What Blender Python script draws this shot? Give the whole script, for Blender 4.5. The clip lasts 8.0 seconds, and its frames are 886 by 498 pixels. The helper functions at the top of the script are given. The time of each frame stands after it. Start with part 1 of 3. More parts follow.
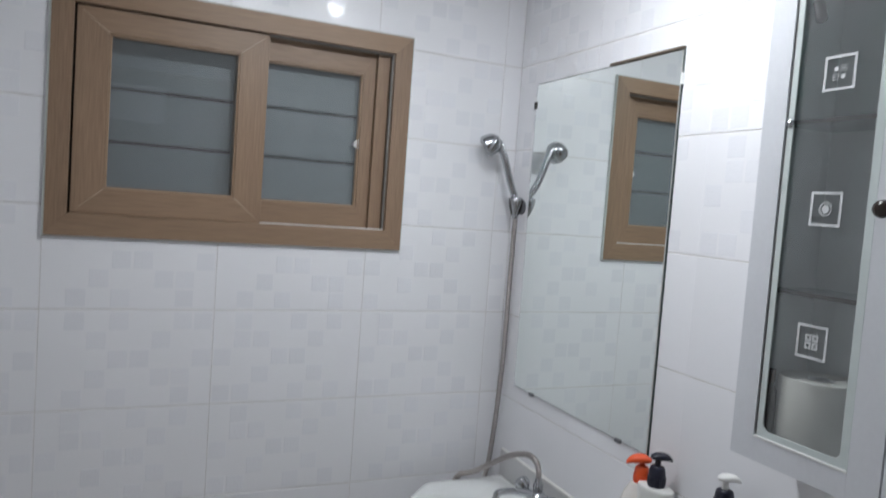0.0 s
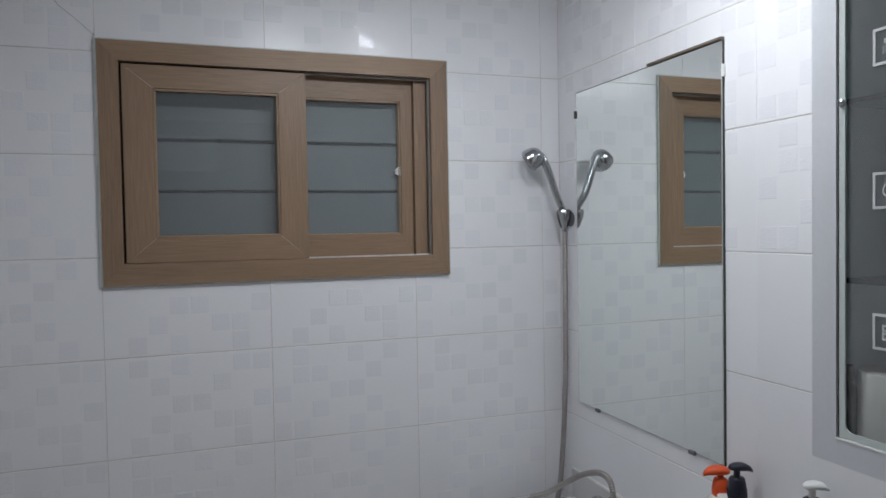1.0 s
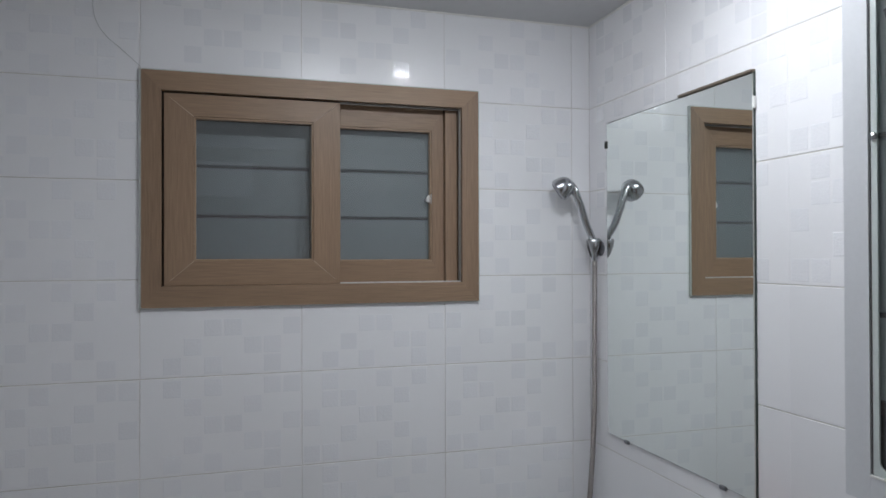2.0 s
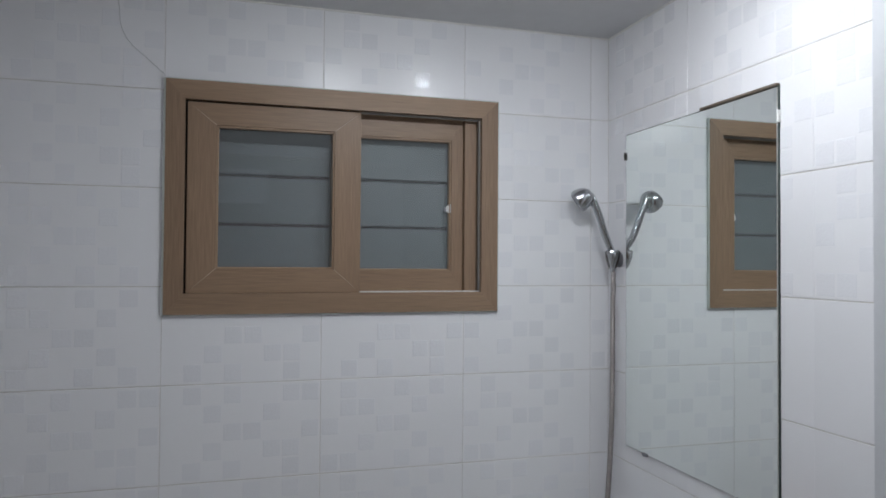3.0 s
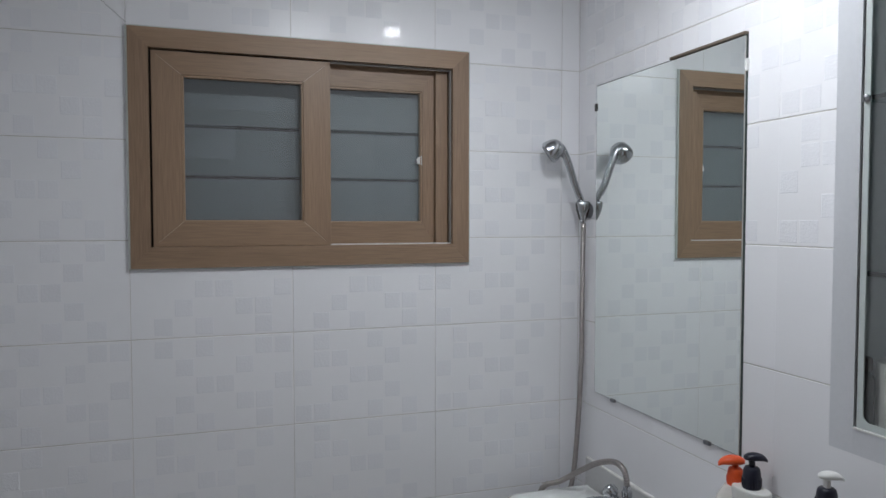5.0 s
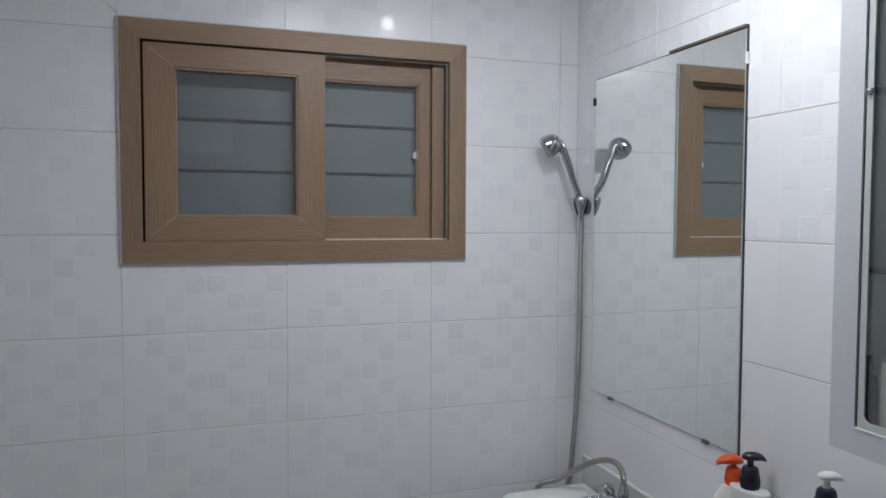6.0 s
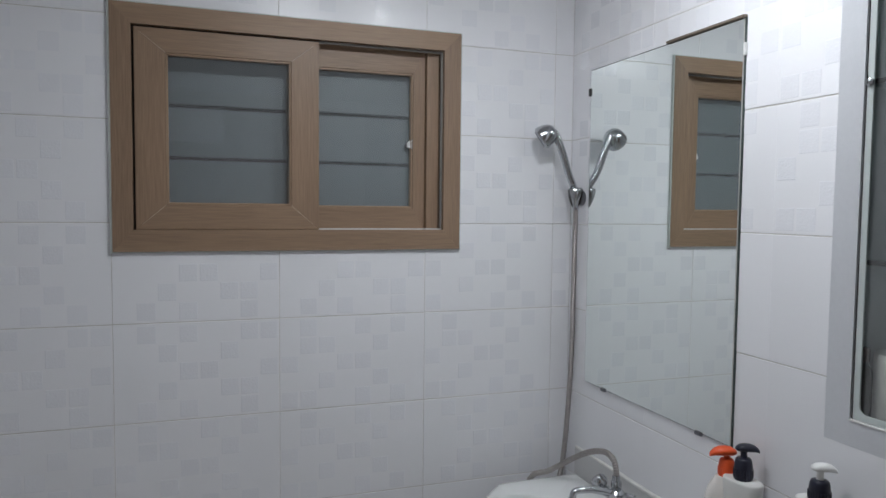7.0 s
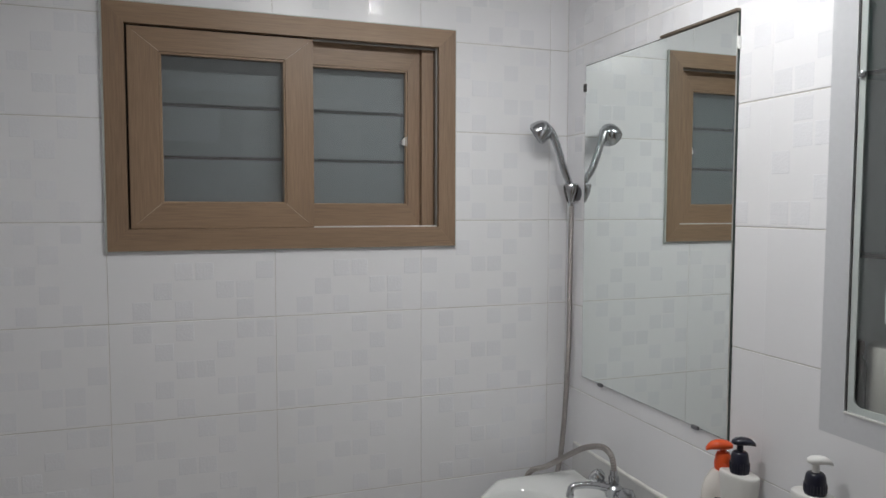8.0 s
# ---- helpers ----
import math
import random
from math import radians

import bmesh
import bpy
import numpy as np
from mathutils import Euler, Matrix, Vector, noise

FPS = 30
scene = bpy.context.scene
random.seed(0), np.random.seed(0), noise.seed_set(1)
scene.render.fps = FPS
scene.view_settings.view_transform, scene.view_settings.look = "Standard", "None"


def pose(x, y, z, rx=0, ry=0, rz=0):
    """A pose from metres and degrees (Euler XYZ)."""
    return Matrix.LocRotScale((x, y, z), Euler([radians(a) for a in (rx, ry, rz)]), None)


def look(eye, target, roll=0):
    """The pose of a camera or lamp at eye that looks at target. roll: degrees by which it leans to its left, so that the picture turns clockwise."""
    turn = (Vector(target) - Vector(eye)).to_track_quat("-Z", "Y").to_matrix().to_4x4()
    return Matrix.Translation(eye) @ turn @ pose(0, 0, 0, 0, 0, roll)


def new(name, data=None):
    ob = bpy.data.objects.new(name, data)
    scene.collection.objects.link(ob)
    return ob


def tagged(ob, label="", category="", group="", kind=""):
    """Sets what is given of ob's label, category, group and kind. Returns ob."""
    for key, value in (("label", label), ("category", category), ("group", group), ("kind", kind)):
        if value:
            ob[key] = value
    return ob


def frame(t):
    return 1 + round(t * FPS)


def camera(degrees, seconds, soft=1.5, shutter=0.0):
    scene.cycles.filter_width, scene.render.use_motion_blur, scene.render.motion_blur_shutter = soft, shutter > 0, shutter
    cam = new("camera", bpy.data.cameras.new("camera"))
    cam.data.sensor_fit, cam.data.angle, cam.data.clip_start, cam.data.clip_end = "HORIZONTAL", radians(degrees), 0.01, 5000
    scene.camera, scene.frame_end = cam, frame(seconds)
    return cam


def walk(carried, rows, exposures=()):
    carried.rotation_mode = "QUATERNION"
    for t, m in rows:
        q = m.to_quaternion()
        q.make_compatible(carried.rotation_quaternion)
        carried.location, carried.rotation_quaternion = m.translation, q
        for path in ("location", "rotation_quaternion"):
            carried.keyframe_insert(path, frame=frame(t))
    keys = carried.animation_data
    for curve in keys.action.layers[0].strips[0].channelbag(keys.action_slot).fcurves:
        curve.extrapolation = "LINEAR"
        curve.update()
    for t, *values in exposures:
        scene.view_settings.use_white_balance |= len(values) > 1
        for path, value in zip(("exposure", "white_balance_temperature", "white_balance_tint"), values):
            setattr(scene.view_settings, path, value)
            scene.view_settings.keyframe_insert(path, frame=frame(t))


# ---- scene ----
cam = camera(64.8, 8.0, soft=1.5, shutter=0.5)
PATH = [
    (0, (-1.066, -1.889, 1.563), (-0.25, -0.067, 1.442), 4.2),
    (0.3, (-1.055, -1.883, 1.571), (-0.218, -0.067, 1.547), 2.6),
    (0.5, (-1.047, -1.875, 1.57), (-0.229, -0.05, 1.578), 1.3),
    (1, (-1.035, -1.88, 1.559), (-0.375, 0.007, 1.498), -1.0),
    (1.5, (-1.035, -1.895, 1.566), (-0.39, -0.002, 1.575), -1.3),
    (1.7, (-1.034, -1.899, 1.562), (-0.43, 0.008, 1.565), -1.1),
    (2.8, (-1.063, -1.886, 1.559), (-0.494, 0.03, 1.62), 0.6),
    (3, (-1.069, -1.892, 1.565), (-0.513, 0.029, 1.605), 0.4),
    (3.5, (-1.075, -1.889, 1.557), (-0.541, 0.038, 1.545), -0.1),
    (4, (-1.076, -1.89, 1.551), (-0.464, 0.013, 1.485), 0.7),
    (4.5, (-1.06, -1.898, 1.547), (-0.434, 0.0, 1.472), 0.3),
    (4.7, (-1.068, -1.898, 1.554), (-0.438, -0.002, 1.47), -0.1),
    (5.8, (-1.053, -1.879, 1.536), (-0.422, 0.017, 1.46), 0.4),
    (6, (-1.05, -1.877, 1.547), (-0.419, 0.018, 1.455), 0.2),
    (6.5, (-1.049, -1.871, 1.548), (-0.413, 0.022, 1.437), 0.3),
    (7, (-1.055, -1.864, 1.543), (-0.399, 0.021, 1.427), 0.6),
    (7.5, (-1.042, -1.865, 1.545), (-0.383, 0.019, 1.422), 0.3),
    (8, (-1.048, -1.866, 1.541), (-0.388, 0.018, 1.418), 0.1),
]
EXPOSURES = [(0, 1.05, 6000, 8), (0.3, 0.77, 6000, 8), (0.5, 0.70, 6000, 8), (1.0, 0.69, 6000, 8), (1.5, 0.74, 6000, 8), (4.5, 0.75, 6000, 8), (7.0, 0.79, 6000, 8), (7.5, 0.80, 6310, 8), (8, 0.80, 6440, 8)]
walk(cam, [(t, look(eye, target, roll)) for t, eye, target, roll in PATH], EXPOSURES)

# ---- world, lamps ----
world = bpy.data.worlds.new("dusk")
scene.world = world
world.use_nodes = True
wn = world.node_tree.nodes
sky = wn.new("ShaderNodeTexSky")
sky.sky_type = "NISHITA"
sky.sun_disc = False
sky.sun_elevation = radians(4)
sky.sun_rotation = radians(200)
world.node_tree.links.new(sky.outputs[0], wn["Background"].inputs[0])
wn["Background"].inputs[1].default_value = 0.05

LAMP = (-0.56, -0.83)
LAMP_GAP = 0.35
LAMP_POWER = 71.5


# ---- materials ----
def material(name, color, rough=0.5, metal=0.0, spread=0.06, grain=40.0, bump=0.05, bump_scale=200.0,
             stain=3.0, stretch=(1, 1, 1), coat=0.0, piece=0.0, island=0.0, dark=None, ior=1.5, mixed_up=False):
    """Principled surface: colour varied at two scales, fine relief, roughness variation, tone per piece."""
    m = bpy.data.materials.new(name)
    m.use_nodes = True
    n, l = m.node_tree.nodes, m.node_tree.links
    b = n["Principled BSDF"]
    b.inputs["Metallic"].default_value = metal
    b.inputs["IOR"].default_value = ior
    b.inputs["Coat Weight"].default_value = coat
    b.inputs["Coat Roughness"].default_value = 0.05
    co = n.new("ShaderNodeTexCoord")
    mp = n.new("ShaderNodeMapping")
    mp.inputs["Scale"].default_value = stretch
    l.new(co.outputs["Object"], mp.inputs[0])
    fine, big = n.new("ShaderNodeTexNoise"), n.new("ShaderNodeTexNoise")
    fine.inputs["Scale"].default_value, fine.inputs["Detail"].default_value = grain, 6
    big.inputs["Scale"].default_value, big.inputs["Detail"].default_value = stain, 3
    for t in (fine, big):
        l.new(mp.outputs[0], t.inputs["Vector"])
    mixed = n.new("ShaderNodeMath")
    mixed.operation = "ADD"
    l.new(fine.outputs[0], mixed.inputs[0])
    l.new(big.outputs[0], mixed.inputs[1])
    value = mixed.outputs[0]
    if piece or island:
        info = n.new("ShaderNodeObjectInfo") if piece else n.new("ShaderNodeNewGeometry")
        sc = n.new("ShaderNodeMath")
        sc.operation = "MULTIPLY_ADD"
        sc.inputs[1].default_value = piece or island
        tone = info.outputs["Random" if piece else "Random Per Island"]
        if mixed_up:
            own, both, cut = n.new("ShaderNodeObjectInfo"), n.new("ShaderNodeMath"), n.new("ShaderNodeMath")
            both.operation, both.inputs[1].default_value = "MULTIPLY_ADD", 17.0
            cut.operation = "FRACT"
            l.new(own.outputs["Random"], both.inputs[0])
            l.new(tone, both.inputs[2])
            l.new(both.outputs[0], cut.inputs[0])
            cube = n.new("ShaderNodeMath")
            cube.operation, cube.inputs[1].default_value = "POWER", 0.4
            l.new(cut.outputs[0], cube.inputs[0])
            tone = cube.outputs[0]
        l.new(tone, sc.inputs[0])
        l.new(value, sc.inputs[2])
        value = sc.outputs[0]
    ramp = n.new("ShaderNodeMapRange")
    ramp.inputs[1].default_value, ramp.inputs[2].default_value = 0.6, 1.4 + (piece or island)
    l.new(value, ramp.inputs[0])
    mx = n.new("ShaderNodeMix")
    mx.data_type = "RGBA"
    low = dark or [c * (1 - spread) for c in color]
    high = [min(1, c * (1 + spread)) for c in color]
    mx.inputs[6].default_value, mx.inputs[7].default_value = (*low, 1), (*high, 1)
    l.new(ramp.outputs[0], mx.inputs[0])
    l.new(mx.outputs[2], b.inputs["Base Color"])
    rr = n.new("ShaderNodeMapRange")
    rr.inputs[3].default_value, rr.inputs[4].default_value = rough * 0.8, min(1, rough * 1.25)
    l.new(big.outputs[0], rr.inputs[0])
    l.new(rr.outputs[0], b.inputs["Roughness"])
    if bump:
        rel = n.new("ShaderNodeTexNoise")
        rel.inputs["Scale"].default_value = bump_scale
        l.new(mp.outputs[0], rel.inputs["Vector"])
        bp = n.new("ShaderNodeBump")
        bp.inputs["Strength"].default_value, bp.inputs["Distance"].default_value = bump, 0.002
        l.new(rel.outputs[0], bp.inputs["Height"])
        l.new(bp.outputs[0], b.inputs["Normal"])
    return m


def clear_glass(name, color=(1, 1, 1), rough=0.0):
    m = bpy.data.materials.new(name)
    m.use_nodes = True
    b = m.node_tree.nodes["Principled BSDF"]
    b.inputs["Base Color"].default_value = (*color, 1)
    b.inputs["Transmission Weight"].default_value = 1
    b.inputs["Roughness"].default_value = rough
    b.inputs["IOR"].default_value = 1.45
    return m


def hazy_glass(name, haze, share, tint=(0.92, 0.96, 0.96), shiny=True):
    """A thin clear pane under an even grey film, with a sheen that grows at flat angles."""
    m = bpy.data.materials.new(name)
    m.use_nodes = True
    n, l = m.node_tree.nodes, m.node_tree.links
    n.remove(n["Principled BSDF"])
    see, film, sheen = n.new("ShaderNodeBsdfTransparent"), n.new("ShaderNodeBsdfDiffuse"), n.new("ShaderNodeBsdfGlossy")
    see.inputs[0].default_value, film.inputs[0].default_value = (*tint, 1), (*haze, 1)
    sheen.inputs["Roughness"].default_value = 0.02
    noise_ = n.new("ShaderNodeTexNoise")
    noise_.inputs["Scale"].default_value, noise_.inputs["Detail"].default_value = 9, 5
    co = n.new("ShaderNodeTexCoord")
    l.new(co.outputs["Object"], noise_.inputs["Vector"])
    r = n.new("ShaderNodeMapRange")
    r.inputs[3].default_value, r.inputs[4].default_value = share - 0.05, share + 0.05
    l.new(noise_.outputs[0], r.inputs[0])
    veiled, gloss, fresnel = n.new("ShaderNodeMixShader"), n.new("ShaderNodeMixShader"), n.new("ShaderNodeFresnel")
    fresnel.inputs[0].default_value = 1.75
    l.new(r.outputs[0], veiled.inputs[0])
    l.new(see.outputs[0], veiled.inputs[1])
    l.new(film.outputs[0], veiled.inputs[2])
    gloss.inputs[0].default_value = 0.0
    if shiny:
        l.new(fresnel.outputs[0], gloss.inputs[0])
    l.new(veiled.outputs[0], gloss.inputs[1])
    l.new(sheen.outputs[0], gloss.inputs[2])
    l.new(gloss.outputs[0], n["Material Output"].inputs[0])
    return m


def glowing(name, color, strength):
    m = bpy.data.materials.new(name)
    m.use_nodes = True
    b = m.node_tree.nodes["Principled BSDF"]
    b.inputs["Emission Color"].default_value = (*color, 1)
    b.inputs["Emission Strength"].default_value = strength
    return m


TILE = material("glazed_tile", (0.83, 0.828, 0.850), 0.29, spread=0.022, grain=420, stain=2.5, bump=0.06, bump_scale=14, piece=3.0)
PAD = material("relief_square", (0.850, 0.853, 0.884), 0.09, spread=0.031, grain=420, stain=9, bump=0.26, bump_scale=190, island=3.0, ior=1.75, mixed_up=True)
GROUT = material("grout", (0.68, 0.66, 0.64), 0.85, spread=0.12, grain=40, stain=6, bump=0.4, bump_scale=500, dark=(0.48, 0.455, 0.43))
PLAIN_TILE = material("wall_glaze", (0.86, 0.86, 0.87), 0.15, spread=0.03)
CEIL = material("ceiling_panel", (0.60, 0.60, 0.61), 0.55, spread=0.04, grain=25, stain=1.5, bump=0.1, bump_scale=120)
FLOOR = material("floor_tile", (0.76, 0.73, 0.69), 0.45, spread=0.1, grain=30, bump=0.2)
WOOD_H = material("wood_foil_across", (0.272, 0.182, 0.116), 0.42, spread=0.27, grain=260, stain=9, stretch=(0.05, 1, 1), bump=0.25, bump_scale=300)
WOOD_V = material("wood_foil_upright", (0.266, 0.177, 0.113), 0.42, spread=0.27, grain=260, stain=9, stretch=(1, 1, 0.05), bump=0.25, bump_scale=300)
BEAD = material("glazing_bead", (0.36, 0.25, 0.165), 0.35, spread=0.08, grain=80)
BEAD_PALE = material("weld_line", (0.58, 0.47, 0.36), 0.6, spread=0.1)
GASKET = material("black_gasket", (0.02, 0.018, 0.016), 0.6, spread=0.2)
TRACK = material("aluminium_track", (0.75, 0.74, 0.72), 0.35, metal=0.6, spread=0.08, grain=120)
STRIP = material("grey_weather_strip", (0.20, 0.185, 0.17), 0.5, spread=0.15, grain=90, stain=20)
SILICONE = material("grey_silicone", (0.55, 0.575, 0.555), 0.45, spread=0.12, grain=60, stain=14, bump=0.25, bump_scale=90)
WHITE_SIL = material("white_silicone", (0.78, 0.77, 0.74), 0.4, spread=0.1, grain=60, stain=20, bump=0.25, bump_scale=90)
GAP_DARK = material("dark_slat_backing", (0.022, 0.024, 0.026), 0.8, spread=0.2, grain=300)
SLAT = material("frosted_slat", (0.185, 0.213, 0.225), 0.42, spread=0.1, grain=120, stain=4, bump=0, bump_scale=260, island=0.2)
LATCH = material("white_plastic", (0.82, 0.82, 0.80), 0.35, spread=0.03)
CHROME = material("chrome", (0.50, 0.51, 0.53), 0.19, metal=1, spread=0.05, grain=20, bump=0.02, bump_scale=60)
# darker copy of the chrome, with the shade put into its colour
SHADED_CHROME = material("shadowed_plate", (0.22, 0.22, 0.24), 0.3, metal=0.8, spread=0.1)
HOSE = material("steel_hose", (0.40, 0.37, 0.355), 0.30, metal=1, spread=0.18, grain=90, bump=0)
MIRROR = material("silvered_mirror", (0.92, 0.965, 0.945), 0.004, metal=1, spread=0.005, bump=0)
EDGE_BROWN = material("stained_edge", (0.13, 0.10, 0.075), 0.6, spread=0.25)
MIRROR_EDGE = material("mirror_edge", (0.035, 0.05, 0.045), 0.3, spread=0.2)
CERAMIC = material("sanitary_ceramic", (0.80, 0.81, 0.80), 0.08, spread=0.015, grain=10, bump=0.01, coat=0.4)
STEP = material("step_tile", (0.62, 0.615, 0.615), 0.3, spread=0.06, grain=80, stain=5, bump=0.08)
STONE = material("grey_stone_top", (0.50, 0.49, 0.49), 0.32, spread=0.12, grain=160, stain=8, bump=0.08)
CABINET = material("white_lacquer", (0.66, 0.67, 0.70), 0.42, spread=0.03, grain=120, bump=0.08, bump_scale=300)
INSIDE = material("cabinet_lining", (0.76, 0.77, 0.78), 0.5, spread=0.05)
MOULD = material("white_moulding", (0.58, 0.63, 0.62), 0.25, spread=0.03)
ETCH = material("etched_white", (0.62, 0.63, 0.64), 0.6, spread=0.05)
KNOB = material("dark_knob", (0.030, 0.022, 0.018), 0.22, spread=0.2)
PAPER = material("tissue_paper", (0.72, 0.69, 0.64), 0.95, spread=0.05, grain=200, bump=0.12, bump_scale=350)
BROWN_CAP = material("brown_plastic", (0.11, 0.045, 0.035), 0.4, spread=0.12)
GREEN = material("green_plastic", (0.02, 0.25, 0.17), 0.3, spread=0.08)
ORANGE = material("orange_plastic", (0.80, 0.10, 0.02), 0.38, spread=0.06)
NAVY = material("navy_plastic", (0.012, 0.013, 0.028), 0.3, spread=0.15)
BOTTLE = material("white_bottle", (0.74, 0.735, 0.71), 0.32, spread=0.02)
MILKY = material("milky_bottle", (0.76, 0.72, 0.68), 0.25, spread=0.04)
INK = material("label_ink", (0.12, 0.10, 0.10), 0.5, spread=0.1)
GOLD_INK = material("label_ink_gold", (0.55, 0.38, 0.12), 0.45, spread=0.1)
CRACK = material("crack_line", (0.34, 0.34, 0.34), 0.8, spread=0.2)
HAZY = hazy_glass("hazy_window_glass", (0.31, 0.33, 0.34), 0.33)
# on the cabinet door the film's grey paints in the room's reflection
REFLECT_FILM = hazy_glass("door_glass_painted_reflection", (0.36, 0.37, 0.375), 0.24, (0.90, 0.93, 0.93))
THIN = hazy_glass("rear_of_pane", (0.3, 0.3, 0.3), 0.05, (0.97, 0.98, 0.98), False)
SHELF_GLASS = clear_glass("green_edge_glass", (0.35, 0.48, 0.45), 0.05)
BULB = glowing("lamp_diffuser", (1.0, 0.985, 0.97), LAMP_POWER)


# ---- mesh helpers ----
def part(name, bm, mat, parent=None, label=""):
    me = bpy.data.meshes.new(name)
    bmesh.ops.recalc_face_normals(bm, faces=bm.faces)
    bm.to_mesh(me)
    bm.free()
    for one in (mat if isinstance(mat, (list, tuple)) else [mat]):
        me.materials.append(one)
    ob = new(name, me)
    ob.parent = parent
    if label:
        tagged(ob, label)
    return ob


def thing(name, label, category, place=(0, 0, 0), group="", kind=""):
    ob = new(name)
    ob.empty_display_size = 0.05
    ob.location = place
    return tagged(ob, label, category, group, kind)


def smooth(ob, angle=40):
    me = ob.data
    me.polygons.foreach_set("use_smooth", [True] * len(me.polygons))
    me.set_sharp_from_angle(angle=radians(angle))
    return ob


def one_sided(pane, way):
    """The sheen lies on the face towards the room; the other faces take the second material. Daylight passes the pane."""
    for p in pane.data.polygons:
        p.material_index = 0 if p.normal.dot(way) > 0.9 else 1
    pane.visible_shadow = False


def box(x0, x1, y0, y1, z0, z1, bevel=0.0, bm=None):
    bm = bm or bmesh.new()
    vs = bmesh.ops.create_cube(bm, size=1.0)["verts"]
    for v in vs:
        v.co = Vector(((x0 + x1) / 2 + v.co.x * (x1 - x0), (y0 + y1) / 2 + v.co.y * (y1 - y0), (z0 + z1) / 2 + v.co.z * (z1 - z0)))
    if bevel:
        es = list({e for v in vs for e in v.link_edges})
        bmesh.ops.bevel(bm, geom=es, offset=bevel, segments=2, profile=0.6, affect="EDGES")
    return bm


def rings(loops, close_ends=True):
    """Skin a list of vertex loops of equal length."""
    bm = bmesh.new()
    made = [[bm.verts.new(p) for p in loop] for loop in loops]
    k = len(made[0])
    for a, b in zip(made, made[1:]):
        for i in range(k):
            bm.faces.new((a[i], a[(i + 1) % k], b[(i + 1) % k], b[i]))
    if close_ends:
        bm.faces.new(made[0])
        bm.faces.new(made[-1])
    return bm


def lathe(profile, at=(0, 0, 0), way=(0, 0, 1), k=28, oval=1.0):
    """Turn (radius, height) pairs about an axis that starts at `at` and points along `way`."""
    turn = Vector(way).to_track_quat("Z", "Y").to_matrix()
    loops = []
    for r, h in profile:
        r = max(r, 1e-4)
        loops.append([Vector(at) + turn @ Vector((r * math.cos(a), r * oval * math.sin(a), h))
                      for a in (2 * math.pi * i / k for i in range(k))])
    return rings(loops)


def spline(points, steps):
    """Catmull-Rom through the points."""
    ps = [Vector(p) for p in points]
    ps = [2 * ps[0] - ps[1], *ps, 2 * ps[-1] - ps[-2]]
    out = []
    for a, b, c, d in zip(ps, ps[1:], ps[2:], ps[3:]):
        for i in range(steps):
            t = i / steps
            out.append(0.5 * (2 * b + (c - a) * t + (2 * a - 5 * b + 4 * c - d) * t * t + (3 * b - a - 3 * c + d) * t ** 3))
    return [*out, ps[-2]]


def sweep(path, radius, k=12, oval=1.0):
    """A tube along the path; radius is a number or a function of the fraction along it."""
    loops, up = [], Vector((0.31, 0.2, 0.93)).normalized()
    for i, p in enumerate(path):
        way = (path[min(i + 1, len(path) - 1)] - path[max(i - 1, 0)]).normalized()
        side = way.cross(up).normalized()
        up = side.cross(way).normalized()
        r = radius(i / (len(path) - 1)) if callable(radius) else radius
        loops.append([p + r * (math.cos(a) * side + oval * math.sin(a) * up) for a in (2 * math.pi * j / k for j in range(k))])
    return rings(loops)


def mitred(name, outer, inner, y0, y1, mats, parent, bevel=0.0012):
    """Four mitred bars between two rectangles (x0, x1, z0, z1), each a part of its own."""
    a, b, c, d = outer
    e, f, g, h = inner
    quads = (("top_rail", ((a, d), (b, d), (f, h), (e, h)), 0), ("bottom_rail", ((a, c), (e, g), (f, g), (b, c)), 0),
             ("stile", ((a, c), (a, d), (e, h), (e, g)), 1), ("stile", ((b, c), (f, g), (f, h), (b, d)), 1))
    for word, q, m in quads:
        bm = rings([[(x, y0, z) for x, z in q], [(x, y1, z) for x, z in q]])
        bmesh.ops.bevel(bm, geom=list(bm.edges), offset=bevel, segments=1, affect="EDGES")
        part(f"{name}_{word}" if name else word, bm, mats[m], parent)


# ---- structure ----
H, W, D = 2.25, 1.8, 2.7
WIN = (-1.256, -0.362, 1.429, 2.028)
HOLE = (-1.243, -0.374, 1.445, 2.016)
TILE_W, TILE_H, JOINT, RECESS = 0.4, 0.25, 0.0022, 0.0012

bm = bmesh.new()
for x0, x1, z0, z1 in ((-W, HOLE[0], 0, H), (HOLE[1], 0.2, 0, H), (HOLE[0], HOLE[1], 0, HOLE[2]), (HOLE[0], HOLE[1], HOLE[3], H)):
    box(x0, x1, RECESS, 0.2, z0, z1, bm=bm)
wall_north = tagged(part("wall_north", bm, GROUT), "white glazed tile wall with a window opening", "wall", kind="structure")
wall_east = tagged(part("wall_east", box(RECESS, 0.2, -D, 0, 0, H), GROUT), "white glazed tile wall with mirror and cabinet", "wall", kind="structure")
tagged(part("wall_west", box(-W - 0.15, -W, -D, 0.2, 0, H), PLAIN_TILE), "plain white wall closing the bathroom", "wall", kind="structure")
bm = bmesh.new()
for x0, x1, z0, z1 in ((-W, -1.47, 0, H), (-0.46, 0.2, 0, H), (-1.47, -0.46, 2.245, H)):
    box(x0, x1, -D - 0.15, -D, z0, z1, bm=bm)
box(-1.47, -0.46, -D - 0.15, -D - 0.052, 0, 2.245, bm=bm)
tagged(part("wall_south", bm, PLAIN_TILE), "plain white wall with the added unseen door", "wall", kind="structure")
